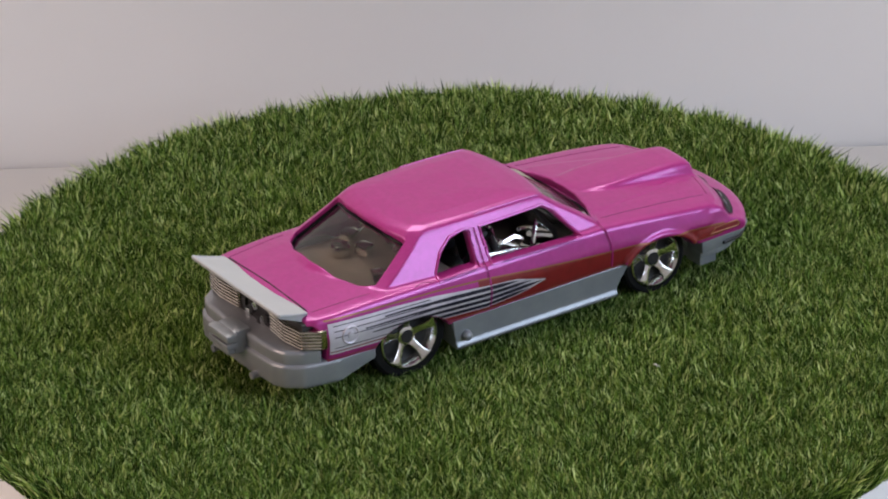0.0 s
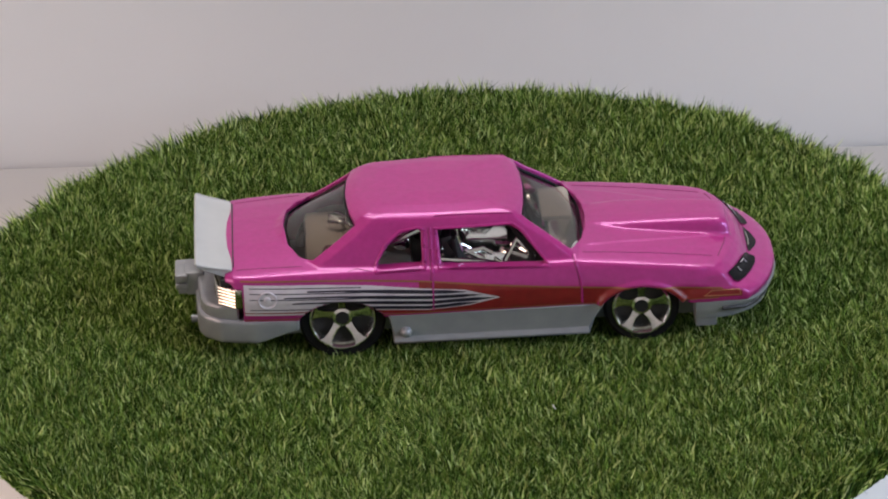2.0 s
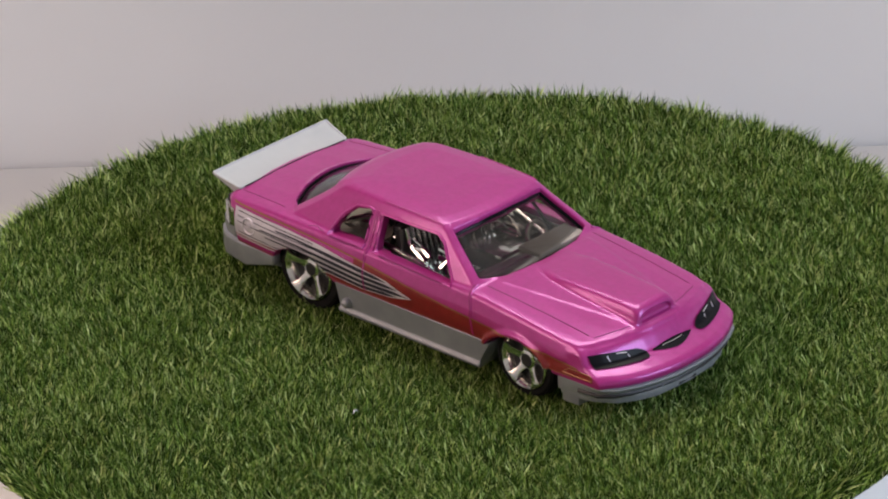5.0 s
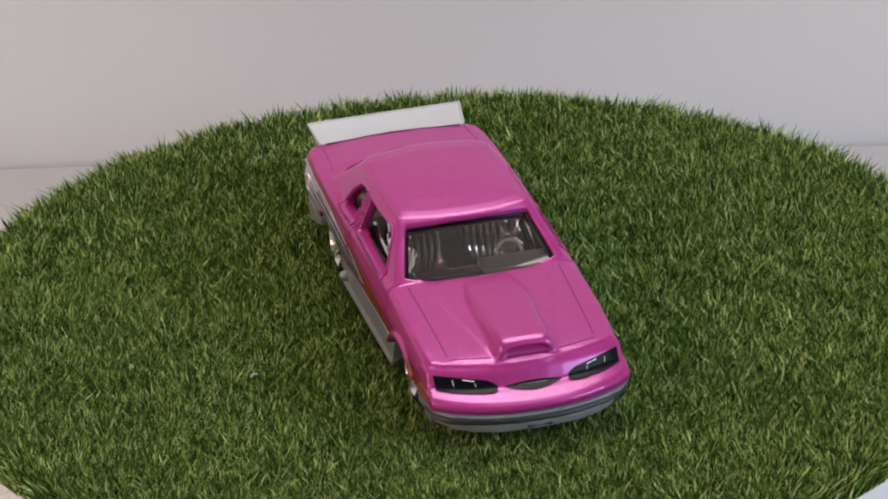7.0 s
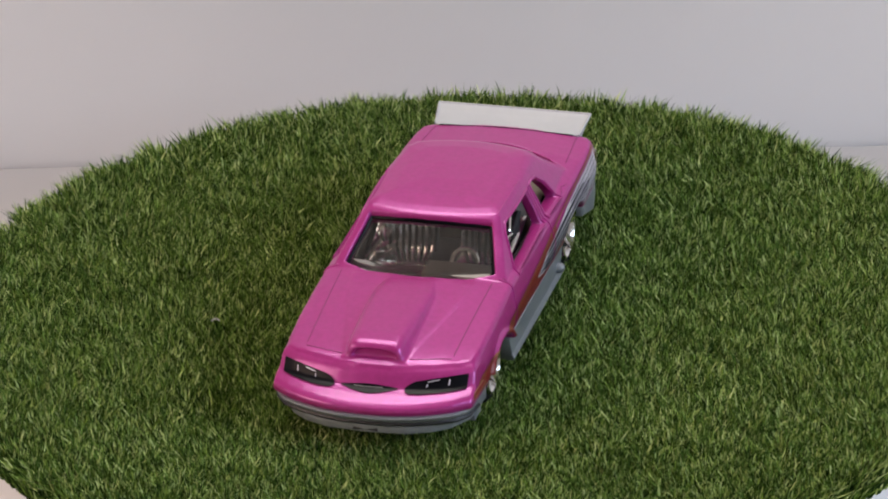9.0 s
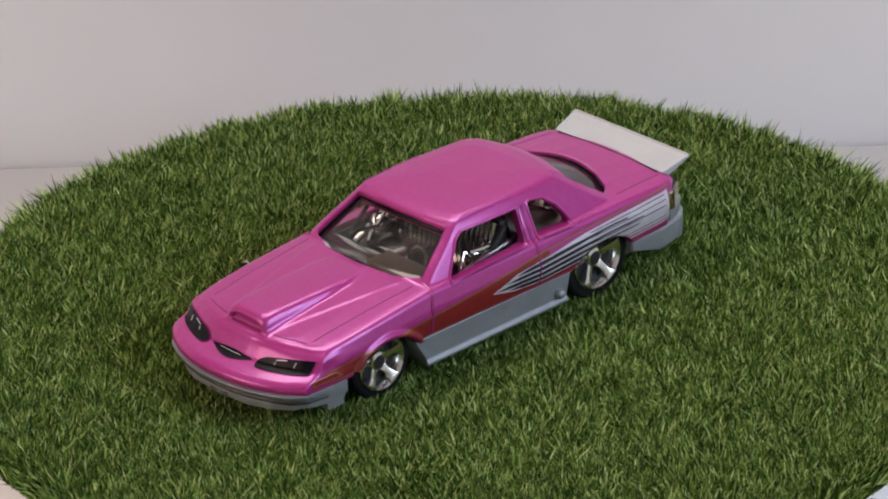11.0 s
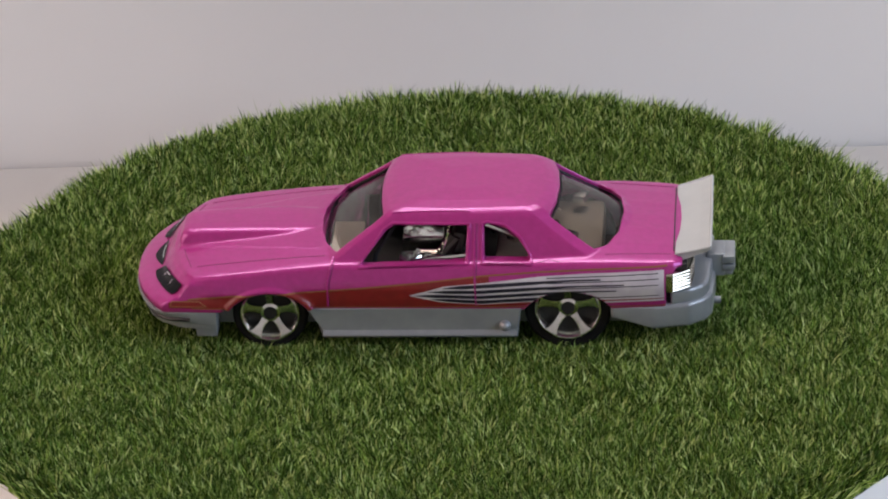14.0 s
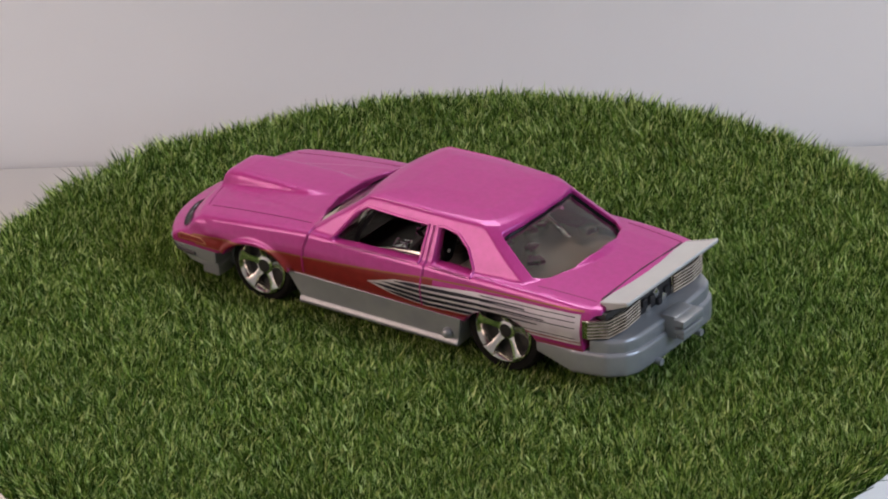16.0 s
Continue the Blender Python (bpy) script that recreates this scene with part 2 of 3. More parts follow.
def section(x, grow=0.0, floor=FLOOR_Z):
    w, zm, ze = curve_at(PLAN, x)
    w, zm, ze = w + grow, zm + grow, ze + grow
    h = ze - floor
    half = [(0.955 * w, floor), (0.985 * w, floor + 0.25 * h), (w, floor + 0.5 * h), (0.988 * w, floor + 0.66 * h), (0.952 * w, floor + 0.92 * h),
            (0.925 * w, floor + 0.985 * h), (0.86 * w, ze + 0.12 * (zm - ze)), (0.6 * w, ze + 0.62 * (zm - ze)), (0.3 * w, ze + 0.92 * (zm - ze)), (0.0, zm)]
    ring = [(x, y, z) for y, z in half] + [(x, -y, z) for y, z in reversed(half[:-1])]
    return ring


def nose_block():
    rings = []
    for z, cx, cy, mx in NOSE:
        front = [(cx + (mx - cx) * (1 - abs(k / 6) ** 2.3) ** 0.9, cy * k / 6) for k in range(-6, 7)]
        rings.append([(x, y, z) for x, y in [(25.5, -cy - 0.25)] + front + [(25.5, cy + 0.25)]])
    return loft(rings)


def arch_lip(side):
    pts = []
    for k in range(13):
        a = radians(25 + 130 * k / 12)
        pts.append((19.4 + 6.15 * math.cos(a), side * (13.35 - 0.1 * abs(math.sin(a))), 5.1 + 4.7 * math.sin(a)))
    return tube(pts, 0.45, 8)


def lower_body():
    xs = sorted(set([r[0] for r in PLAN] + list(np.arange(-34, 30, 2.0))))
    return loft([section(float(x)) for x in xs])


# z, front x at the middle and at the corner, rear x at the middle and at the corner, half width front and rear
HOUSE = [(12.0, 14.8, 12.9, -31.6, -26.4, 11.9, 11.7), (13.4, 13.4, 11.3, -29.6, -24.5, 11.55, 11.25), (15.2, 10.7, 8.9, -26.2, -21.6, 10.75, 10.5),
         (17.2, 7.4, 5.9, -21.4, -18.8, 9.75, 9.55), (18.5, 5.5, 4.2, -18.9, -17.2, 9.15, 8.95), (19.05, 4.5, 3.4, -17.9, -16.4, 8.75, 8.6),
         (19.4, 3.2, 2.2, -16.9, -15.5, 8.05, 8.0), (19.75, 0.5, 0.0, -14.5, -13.5, 6.1, 6.1), (19.95, -4.0, -4.0, -9.0, -9.0, 3.0, 3.0)]


def house_ring(row, inset=0.0, drop=0.0):
    z, fm, fc, rm, rc, wf, wr = row
    fm, fc, rm, rc, wf, wr = fm - inset, fc - inset, rm + inset, rc + inset, wf - inset, wr - inset
    pts = []
    for k in range(-4, 5):
        s = k / 4
        pts.append((fm + (fc - fm) * s * s, s * wf * 0.93))
    for k in range(9):
        s = k / 8
        bow = 0.5 * math.sin(math.pi * s)
        pts.append((fc - 0.6 + (rc + 1.5 - fc + 0.6) * s, wf + (wr - wf) * s + bow))
    for k in range(4, -5, -1):
        s = k / 4
        pts.append((rm + (rc - rm) * s * s, s * wr * 0.88))
    for k in range(8, -1, -1):
        s = k / 8
        bow = 0.5 * math.sin(math.pi * s)
        pts.append((fc - 0.6 + (rc + 1.5 - fc + 0.6) * s, -(wf + (wr - wf) * s + bow)))
    return [(x, y, z - drop) for x, y in pts]


def greenhouse(inset=0.0, drop=0.0):
    return loft([house_ring(r, inset, drop) for r in HOUSE])


def hood_z(x, y):
    w, zm, ze = curve_at(PLAN, x)
    return float(np.interp(abs(y) / w, (0.0, 0.3, 0.6, 0.86), (zm, ze + 0.92 * (zm - ze), ze + 0.62 * (zm - ze), ze + 0.12 * (zm - ze))))


def scoop():
    """A flat-topped ram scoop: its roof runs level while the hood falls away, between two shallow pontoons that spread towards the cowl."""
    rings = []
    for x, out, top, z in ((12.8, 8.7, 1.8, 13.95), (14.0, 8.5, 2.6, 14.15), (17.5, 7.8, 3.5, 14.25), (21, 7.0, 3.6, 14.25), (25, 6.0, 3.55, 14.15), (29, 5.0, 3.45, 14.0), (30.8, 4.5, 3.35, 13.8), (31.5, 4.3, 3.25, 13.5), (31.9, 4.2, 3.1, 12.95)):
        far = min(x, 31.3)
        low = hood_z(far, top + 0.6) + 0.12
        up = z - low
        half = [(out, hood_z(far, out) - 0.1), (out - 0.45, hood_z(far, out) + 0.14), (top + 0.55, low), (top + 0.32, low + 0.42 * up), (top + 0.02, low + 0.76 * up), (top - 0.45, low + 0.93 * up), (top - 1.0, low + 0.99 * up), (top * 0.35, z + 0.03)]
        rings.append([(x, -out, half[0][1] - 1.0)] + [(x, -y, h) for y, h in half] + [(x, y, h) for y, h in reversed(half)] + [(x, out, half[0][1] - 1.0)])
    return loft(rings)


SIDE_WINDOW = [(7.2, 12.95), (-6.4, 13.35), (-6.7, 17.7), (2.7, 17.6), (3.9, 16.9)]
QUARTER_WINDOW = [(-8.9, 13.5), (-14.7, 13.4), (-14.5, 14.2), (-13.2, 16.0), (-11.6, 17.2), (-9.6, 17.7), (-8.9, 17.6)]
WIND_SCREEN = [(5.0, 0), (4.8, -4.5), (4.3, -8.2), (10.5, -10.1), (12.1, -6.5), (12.8, -3), (12.95, 0), (12.8, 3), (12.1, 6.5), (10.5, 10.1), (4.3, 8.2), (4.8, 4.5)]
REAR_SCREEN = [(-18.4, 0), (-18.1, -4.5), (-17.3, -8.1), (-23.1, -9.7), (-24.8, -8.2), (-26.2, -5), (-26.7, 0), (-26.2, 5), (-24.8, 8.2), (-23.1, 9.7), (-17.3, 8.1), (-18.1, 4.5)]
AXLE_F, AXLE_R = (19.5, 5.7), (-19.6, 6.3)
SCOOP_MOUTH = [(-2.9, 11.7), (2.9, 11.7), (2.8, 12.3), (2.3, 12.75), (1.0, 13.0), (-1.0, 13.0), (-2.3, 12.75), (-2.8, 12.3)]
LAMP_NOTCH = [(-32.4, 4.0), (-32.4, 10.6), (-33.9, 12.3), (-36.5, 12.3), (-36.5, 4.0)]


def pulled(bm):
    me = bpy.data.meshes.new("t")
    bm.to_mesh(me)
    bm.free()
    return me


def make_shell():
    """The cast body: lower body, greenhouse and scoop made one, then hollowed and opened."""
    ob = new("casting", pulled(join(lower_body(), nose_block(), greenhouse(), scoop(), arch_lip(1), arch_lip(-1))))
    mod = ob.modifiers.new("fuse", "REMESH")
    mod.mode, mod.voxel_size = "VOXEL", 0.19
    cutters = [greenhouse(1.0, 1.0), block(-27.5, 12.0, -10.9, 10.9, 4.0, 13.2, 0.0)]
    cutters.append(block(13.0, 30.0, -9.5, 9.5, 4.0, 8.6, 0.0))
    cutters.append(prism(SIDE_WINDOW, -20, 20, "y")), cutters.append(prism(QUARTER_WINDOW, -20, 20, "y"))
    cutters.append(prism(WIND_SCREEN, 12.9, 21, "z")), cutters.append(prism(REAR_SCREEN, 12.6, 21, "z"))
    cutters.append(prism(SCOOP_MOUTH, 31.4, 33.5, "x")), cutters.append(prism(LAMP_NOTCH, -20, 20, "y"))
    for (x, z), r, up in (((19.4, 5.3), 5.8, 4.35), ((-19.7, 5.3), 6.1, 4.4)):
        cutters.append(prism([(x + r * math.cos(k * math.pi / 24), z - 0.2 + up * math.sin(k * math.pi / 24)) for k in range(48)], -20, 20, "y"))
    for c in cutters:
        me = evaluated(ob)
        ob.modifiers.clear()
        ob.data = me
        tool = new("tool", pulled(c))
        cut = ob.modifiers.new("cut", "BOOLEAN")
        cut.operation, cut.solver, cut.object = "DIFFERENCE", "MANIFOLD", tool
        me = evaluated(ob)
        ob.modifiers.clear()
        ob.data = me
        bpy.data.objects.remove(tool)
    mod = ob.modifiers.new("fuse", "REMESH")
    mod.mode, mod.voxel_size = "VOXEL", 0.14
    mod = ob.modifiers.new("soft", "SMOOTH")
    mod.factor, mod.iterations = 0.5, 8
    me = evaluated(ob)
    bpy.data.objects.remove(ob)
    me.materials.clear()
    for p in me.polygons:
        p.use_smooth = True
    return me


def make_wheel(car, name, x, z, side, tyre_r, rim_r):
    hub = part(name, lathe([(0.01, -1.6), (0.9, -1.6), (0.9, 1.0), (0.01, 1.0)], 16), DARK, car, "chrome five-spoke wheel with a black tyre")
    hub.location = (x * MM, side * 10.35 * MM, z * MM)
    if side < 0:
        hub.rotation_euler = (0, 0, math.pi)
    t = tyre_r
    part("tyre", lathe([(rim_r - 0.2, -2.3), (t - 0.5, -2.3), (t - 0.1, -2.0), (t, -1.2), (t, 0.6), (t - 0.1, 1.1), (t - 0.45, 1.35), (rim_r + 0.1, 1.35), (rim_r - 0.2, 1.0)], 48, ring_shape=True), RUBBER, hub, "black rubber tyre")
    rim = lathe([(rim_r - 0.85, 0.0), (rim_r - 0.6, 1.1), (rim_r - 0.2, 1.62), (rim_r, 1.5), (rim_r + 0.05, 1.0), (rim_r, 0.0)], 48, ring_shape=True)
    part("rim", rim, WHEEL, hub, "chrome rim")
    # near-black disc puts the shade between the spokes into colour
    part("rim_shade", lathe([(0.01, 0.15), (rim_r - 0.3, 0.15), (rim_r - 0.3, -0.3), (0.01, -0.3)], 32), DARK, hub, "near-black disc painting in the shade behind the spokes")
    for k in range(5):
        a = math.radians(72 * k + 18)
        r0, r1 = 0.9, rim_r - 0.35
        sp = prism([(r0, -0.62), (r0 + 0.8, -0.46), (r1 - 1.3, -0.46), (r1 - 0.5, -0.62), (r1, -1.05), (r1, 1.05), (r1 - 0.5, 0.62), (r1 - 1.3, 0.46), (r0 + 0.8, 0.46), (r0, 0.62)], -0.35, 0.3, "y", 0.14, 2)
        for v in sp.verts:
            v.co.y += 0.4 * math.hypot(v.co.x, v.co.z)
        part("spoke", moved(sp, Matrix.Rotation(-a, 4, "Y")), WHEEL, hub)
    part("hub_ring", lathe([(0.55, 0.2), (0.6, 0.85), (0.85, 0.95), (1.3, 0.8), (1.45, 0.2)], 24, ring_shape=True), WHEEL, hub, "chrome ring round the hub")
    part("hub_cap", lathe([(0.01, 0.8), (0.5, 0.8), (0.62, 0.6), (0.62, 0.0), (0.01, 0.0)], 20), DARK, hub, "dark hub cap")


def make_decal(name, tree, car, side, x0, x1, lo, hi, mat, lift, label, nz=3, step=0.22):
    """Ink laid on the flank between two height curves."""
    bm = bmesh.new()
    n = max(2, int(abs(x1 - x0) / step))
    grid = []
    for i in range(n + 1):
        x = x0 + (x1 - x0) * i / n
        col = []
        for j in range(nz + 1):
            z = lo(x) + (hi(x) - lo(x)) * j / nz
            hit = tree.ray_cast(Vector((x, side * 20, z)), Vector((0, -side, 0)))
            ok = hit[0] is not None and abs(hit[0].y) > 11.2
            col.append(bm.verts.new(hit[0] + Vector((0, side * lift, 0))) if ok else None)
        grid.append(col)
    for a, b in zip(grid, grid[1:]):
        for j in range(nz):
            q = (a[j], b[j], b[j + 1], a[j + 1])
            if all(q):
                bm.faces.new(q)
    for v in [v for v in bm.verts if not v.link_faces]:
        bm.verts.remove(v)
    if not bm.faces:
        bm.free()
        return
    me = finish(bm, 60)
    part(name, me, mat, car, label)


def lerp(*pts):
    return lambda x: float(np.interp(x, [p[0] for p in sorted(pts)], [p[1] for p in sorted(pts)]))


def make_car():
    from mathutils.bvhtree import BVHTree
    car = new("toy_car")
    tagged(car, "pink metallic die-cast toy coupe with grey skirts on the turf", "toy car")
    shell = make_shell()
    tree = BVHTree.FromPolygons([v.co.copy() for v in shell.vertices], [list(p.vertices) for p in shell.polygons])
    part("body", shell, PINK, car, "pink metallic cast body shell")

    # grey base
    part("chassis", block(-34, 33, -9.5, 9.5, 3.3, 6.6, 0.4), GREY, car, "grey plastic chassis")
    for s in (1, -1):
        sk = loft([[(x, s * y, z) for y, z in ((9.0, 3.0), (12.7, 2.75), (12.97, 3.0), (12.92, 3.3), (12.6, 3.8), (12.85, 7.05), (9.0, 7.05))] for x in (-13.0, 12.6)])
        for v in sk.verts:
            if v.co.z > 6 and v.co.x > 0:
                v.co.x += 2.0
            if v.co.z > 6 and v.co.x < 0:
                v.co.x -= 0.6
        bmesh.ops.bevel(sk, geom=sk.edges[:], offset=0.12, segments=1, affect="EDGES")
        part("side_skirt", sk, GREY, car, "grey plastic side skirt")
        st = lathe([(0.01, 0.75), (0.35, 0.7), (0.62, 0.45), (0.75, 0.0), (0.75, -0.6), (0.01, -0.6)], 20)
        part("exhaust_stub", moved(st, Matrix.Translation((-11.4, s * 12.85, 4.5)) @ Matrix.Rotation(0 if s > 0 else math.pi, 4, "Z")), GREY, car, "round grey stub on the skirt")
    nose = [(26.4, -13.0), (30.5, -13.1), (33.5, -12.7), (35.2, -11.3), (36.4, -9.0), (37.4, -6.0), (38.0, -3.0), (38.1, 0), (38.0, 3.0), (37.4, 6.0), (36.4, 9.0), (35.2, 11.3), (33.5, 12.7), (30.5, 13.1), (26.4, 13.0)]
    bump = prism(nose, 4.7, 6.75, "z", 0.3)
    for v in bump.verts:
        if v.co.z < 5.4 and v.co.x > 28:
            v.co.x, v.co.y = v.co.x - 1.1, v.co.y * 0.965
    part("front_bumper", bump, GREY, car, "grey plastic front bumper")
    dam = [(26.4, -12.5), (29.2, -12.5), (31.4, -12.0), (34.0, -10.4), (35.6, -8.2), (36.7, -5.2), (37.1, 0), (36.7, 5.2), (35.6, 8.2), (34.0, 10.4), (31.4, 12.0), (29.2, 12.5), (26.4, 12.5)]
    part("air_dam", prism(dam, 3.9, 5.0, "z", 0.3), GREY, car, "grey air dam below the bumper")
    groove = [(x * 0.985 - 0.1, y * 0.985, 5.55) for x, y in nose]
    # no groove is cut: a dark bar along the bumper paints its shade
    part("groove_shade", tube(groove[1:-1], 0.28, 6), DARK, car, "dark bar painting in the shade of the bumper groove")
    # dark bars on the solid dam stand in for shaded slots
    for y0, y1 in ((-6.2, -2.6), (-1.6, 1.6), (2.6, 6.2)):
        part("slot_shade", tube([(float(np.interp(abs(y0), [0, 12], [37.25, 34.3])), y0, 4.35), (float(np.interp(abs(y1), [0, 12], [37.25, 34.3])), y1, 4.35)], 0.25, 6), DARK, car, "dark bar painting in a shaded slot of the air dam")
    for s in (1, -1):
        part("dam_blade", prism([(26.5, s * 9.0), (29.3, s * 9.0), (29.3, s * 12.15), (26.5, s * 12.25)], 2.7, 5.4, "z", 0.25), GREY, car, "grey blade ahead of the front wheel")
    tail = [(-25.2, -12.8), (-31, -12.8), (-35.5, -11.9), (-37.6, -10.2), (-38.4, -8.5), (-38.7, -3), (-38.7, 3), (-38.4, 8.5), (-37.6, 10.2), (-35.5, 11.9), (-31, 12.8), (-25.2, 12.8)]
    lower = prism(tail, 3.8, 7.2, "z", 0.6, 3)
    for v in lower.verts:
        if v.co.z < 4.8 and v.co.x > -27:
            v.co.z += 1.5
    part("rear_bumper", lower, GREY, car, "grey plastic rear bumper")
    ledge = [(-33.0, -12.2), (-35.5, -11.4), (-37.3, -10.0), (-38.0, -8.3), (-38.3, -3), (-38.3, 3), (-38.0, 8.3), (-37.3, 10.0), (-35.5, 11.4), (-33.0, 12.2)]
    part("bumper_ledge", prism(ledge, 6.8, 9.0, "z", 0.55, 3), GREY, car, "grey ledge below the tail lamps")
    part("tow_block", join(block(-40.0, -37.5, -2.2, 2.2, 6.2, 9.5, 0.4), block(-41.3, -39.6, -2.5, 2.5, 8.2, 9.3, 0.3), block(-41.3, -39.6, -2.4, 2.4, 7.1, 8.0, 0.3), block(-41.0, -39.6, -2.0, 2.0, 6.3, 6.95, 0.25)),
         GREY, car, "stepped grey block behind the bumper")
    for s in (1, -1):
        part("exhaust_tip", tube([(-36, s * 4.8, 4.3), (-38.3, s * 4.8, 4.1), (-39.4, s * 4.8, 4.1)], 0.5, 12), GREY, car, "short grey exhaust tip")

    # rear face
    part("tail_panel", block(-35.2, -32.0, -11.2, 11.2, 7.6, 12.6, 0.2), DARK, car, "dark panel between the tail lamps")
    for s in (1, -1):
        lamp = part("tail_lamp", prism([(-35.5, s * 3.8), (-35.8, s * 8), (-35.3, s * 11.2), (-33.3, s * 12.7), (-32.4, s * 12.75), (-33.4, s * 9), (-33.4, s * 3.8)], 9.1, 11.8, "z", 0.2), LAMP, car, "ribbed chrome tail lamp")
        for k in range(6):
            z = 9.35 + 0.45 * k
            part("lamp_rib", tube([(-35.6, s * 4.0, z), (-35.95, s * 8, z), (-35.45, s * 11.2, z), (-33.3, s * 12.75, z)], 0.15, 6), LAMP, lamp)
    bits = random.Random(9)
    for k in range(7):
        m = Matrix.Translation((-35.3, -2.7 + 0.9 * k, 9.4 + bits.uniform(0, 1.8))) @ Matrix.Rotation(bits.uniform(-0.7, 0.7), 4, "X")
        part("tail_fitting", moved(block(-0.35, 0.3, -0.5, 0.5, -0.55, 0.55, 0.18), m), CHROME if k % 2 else DARK, car, "small chrome fitting between the tail lamps")
    wing = loft([[(x, -w, z), (x, w, z), (x, w, z - th), (x, -w, z - th)] for x, w, z, th in ((-33.6, 10.1, 13.6, 1.6), (-35.0, 10.3, 13.9, 1.15), (-36.8, 10.5, 14.35, 0.75), (-38.3, 10.75, 14.85, 0.5))])
    bmesh.ops.bevel(wing, geom=wing.edges[:], offset=0.08, segments=1, affect="EDGES")
    # the wing's gap is only drawn: a dark bar for its shade
    part("wing_gap_shade", tube([(-33.45, -9.5, 13.62), (-33.45, 0, 13.95), (-33.45, 9.5, 13.62)], 0.09, 6), DARK, car, "dark bar painting in the shaded gap ahead of the wing")
    spoiler = part("rear_wing", wing, WING, car, "light grey rear wing")
    part("wing_edge", tube([(-38.2, -10.7, 14.72), (-38.25, 0, 14.72), (-38.2, 10.7, 14.72)], 0.2, 8), WING, spoiler)
    for s in (1, -1):
        part("wing_end", tube([(-33.8, s * 10.15, 13.5), (-35.0, s * 10.32, 13.82), (-36.8, s * 10.55, 14.3), (-38.2, s * 10.75, 14.75)], 0.2, 8), WING, spoiler)

    # front face
    for s in (1, -1):
        bm = bmesh.new()
        low = lerp((4.6, 8.9), (5.0, 8.75), (6.5, 8.72), (10, 8.75), (12.0, 8.8))
        top = lerp((4.6, 9.15), (5.0, 9.5), (5.8, 9.85), (8.0, 10.1), (10.5, 10.25), (12.0, 10.25))
        grid = []
        for k in range(25):
            y = 4.6 + 7.4 * k / 24
            col = []
            for j in range(9):
                z = low(y) + (top(y) - low(y)) * j / 8
                hit = tree.ray_cast(Vector((60, s * y, z)), Vector((-1, 0, 0)))
                col.append(bm.verts.new(hit[0] + hit[1] * 0.12 + Vector((0.12, 0, 0))))
            grid.append(col)
        for a, b in zip(grid, grid[1:]):
            for j in range(8):
                bm.faces.new((a[j], b[j], b[j + 1], a[j + 1]))
        part("headlamp", bm, BLACK, car, "black printed headlamp")
    # glazing
    glass = loft([house_ring(r, 0.55, 0.45) for r in HOUSE[1:5]])
    inner = loft([house_ring(r, 0.95, 0.45) for r in HOUSE[1:5]])
    for b in (glass, inner):
        bmesh.ops.delete(b, geom=[f for f in b.faces if len(f.verts) > 4 or abs(f.normal.y) > 0.75], context="FACES")
    bmesh.ops.reverse_faces(inner, faces=inner.faces)
    pane = join(glass, inner)
    for sign, name in ((1, "windscreen"), (-1, "rear_window")):
        b = pane.copy()
        bmesh.ops.delete(b, geom=[f for f in b.faces if f.calc_center_median().x * sign < 3 * sign - 4], context="FACES")
        part(name, b, GLASS, car, "smoked clear plastic window")
        held = finish(pane.copy())
        skin = BVHTree.FromPolygons([v.co.copy() for v in held.vertices], [list(p.vertices) for p in held.polygons])
        edge = WIND_SCREEN if sign > 0 else REAR_SCREEN
        mid = sum(p[0] for p in edge) / len(edge)
        path = [(mid + (x - mid) * 0.985, y * 0.985) for x, y in edge + edge[:2]]
        # black line stands in for the shadow gap between glass and body
        part("screen_gap_shade", tube(drape(skin, path, "z", 0.05, 6), 0.24, 6), BLACK, car, "black line painting in the shadow gap round the window")
    pane.free()

    # cabin
    part("cabin_floor", block(-27, 12, -10.6, 10.6, 6.7, 7.4, 0.2), DARK, car, "dark cabin floor")
    for s in (1, -1):
        seat = part("seat", block(-3.5, 3.0, s * 5.2 - 3.4, s * 5.2 + 3.4, 7.4, 10.2, 0.6), CHROME, car, "ribbed chrome bucket seat")
        # backrest near black, painting the dark reflections between the chrome ribs
        part("backrest", moved(block(-0.9, 0.9, -3.6, 3.6, 0, 7.2, 0.6), Matrix.Translation((-4.0, s * 5.2, 9.0)) @ Matrix.Rotation(radians(-14), 4, "Y")), DARK, seat)
        for k in range(8):
            y = s * 5.2 - 3.15 + 0.9 * k
            part("seat_rib", tube([(-2.7, y, 9.6), (-3.4, y, 13.0), (-4.2, y, 16.0)], 0.3, 8), CHROME, seat)
        part("seat_bolster", tube([(2.5, s * 8.9, 10.3), (-1.0, s * 9.0, 11.2), (-3.6, s * 9.0, 12.6), (-5.0, s * 8.8, 15.6)], 0.75, 8), DARK, seat)
    part("dashboard", block(8.0, 11.8, -10.4, 10.4, 9.5, 13.4, 0.7), CHROME, car, "chrome dashboard")
    # pale tan slab paints the lit, reflecting half of the chrome dash
    part("dash_lit_top", block(7.4, 11.4, 0.4, 9.4, 13.1, 13.75, 0.25), TAN, car, "dashboard top, the light on its chrome painted pale tan")
    part("steering_wheel", moved(lathe([(1.5, -0.2), (1.9, -0.2), (2.0, 0.0), (1.9, 0.2), (1.5, 0.2)], 24, "z", True), Matrix.Translation((6.6, 5.0, 13.4)) @ Matrix.Rotation(radians(65), 4, "Y")), CHROME, car, "chrome steering wheel")
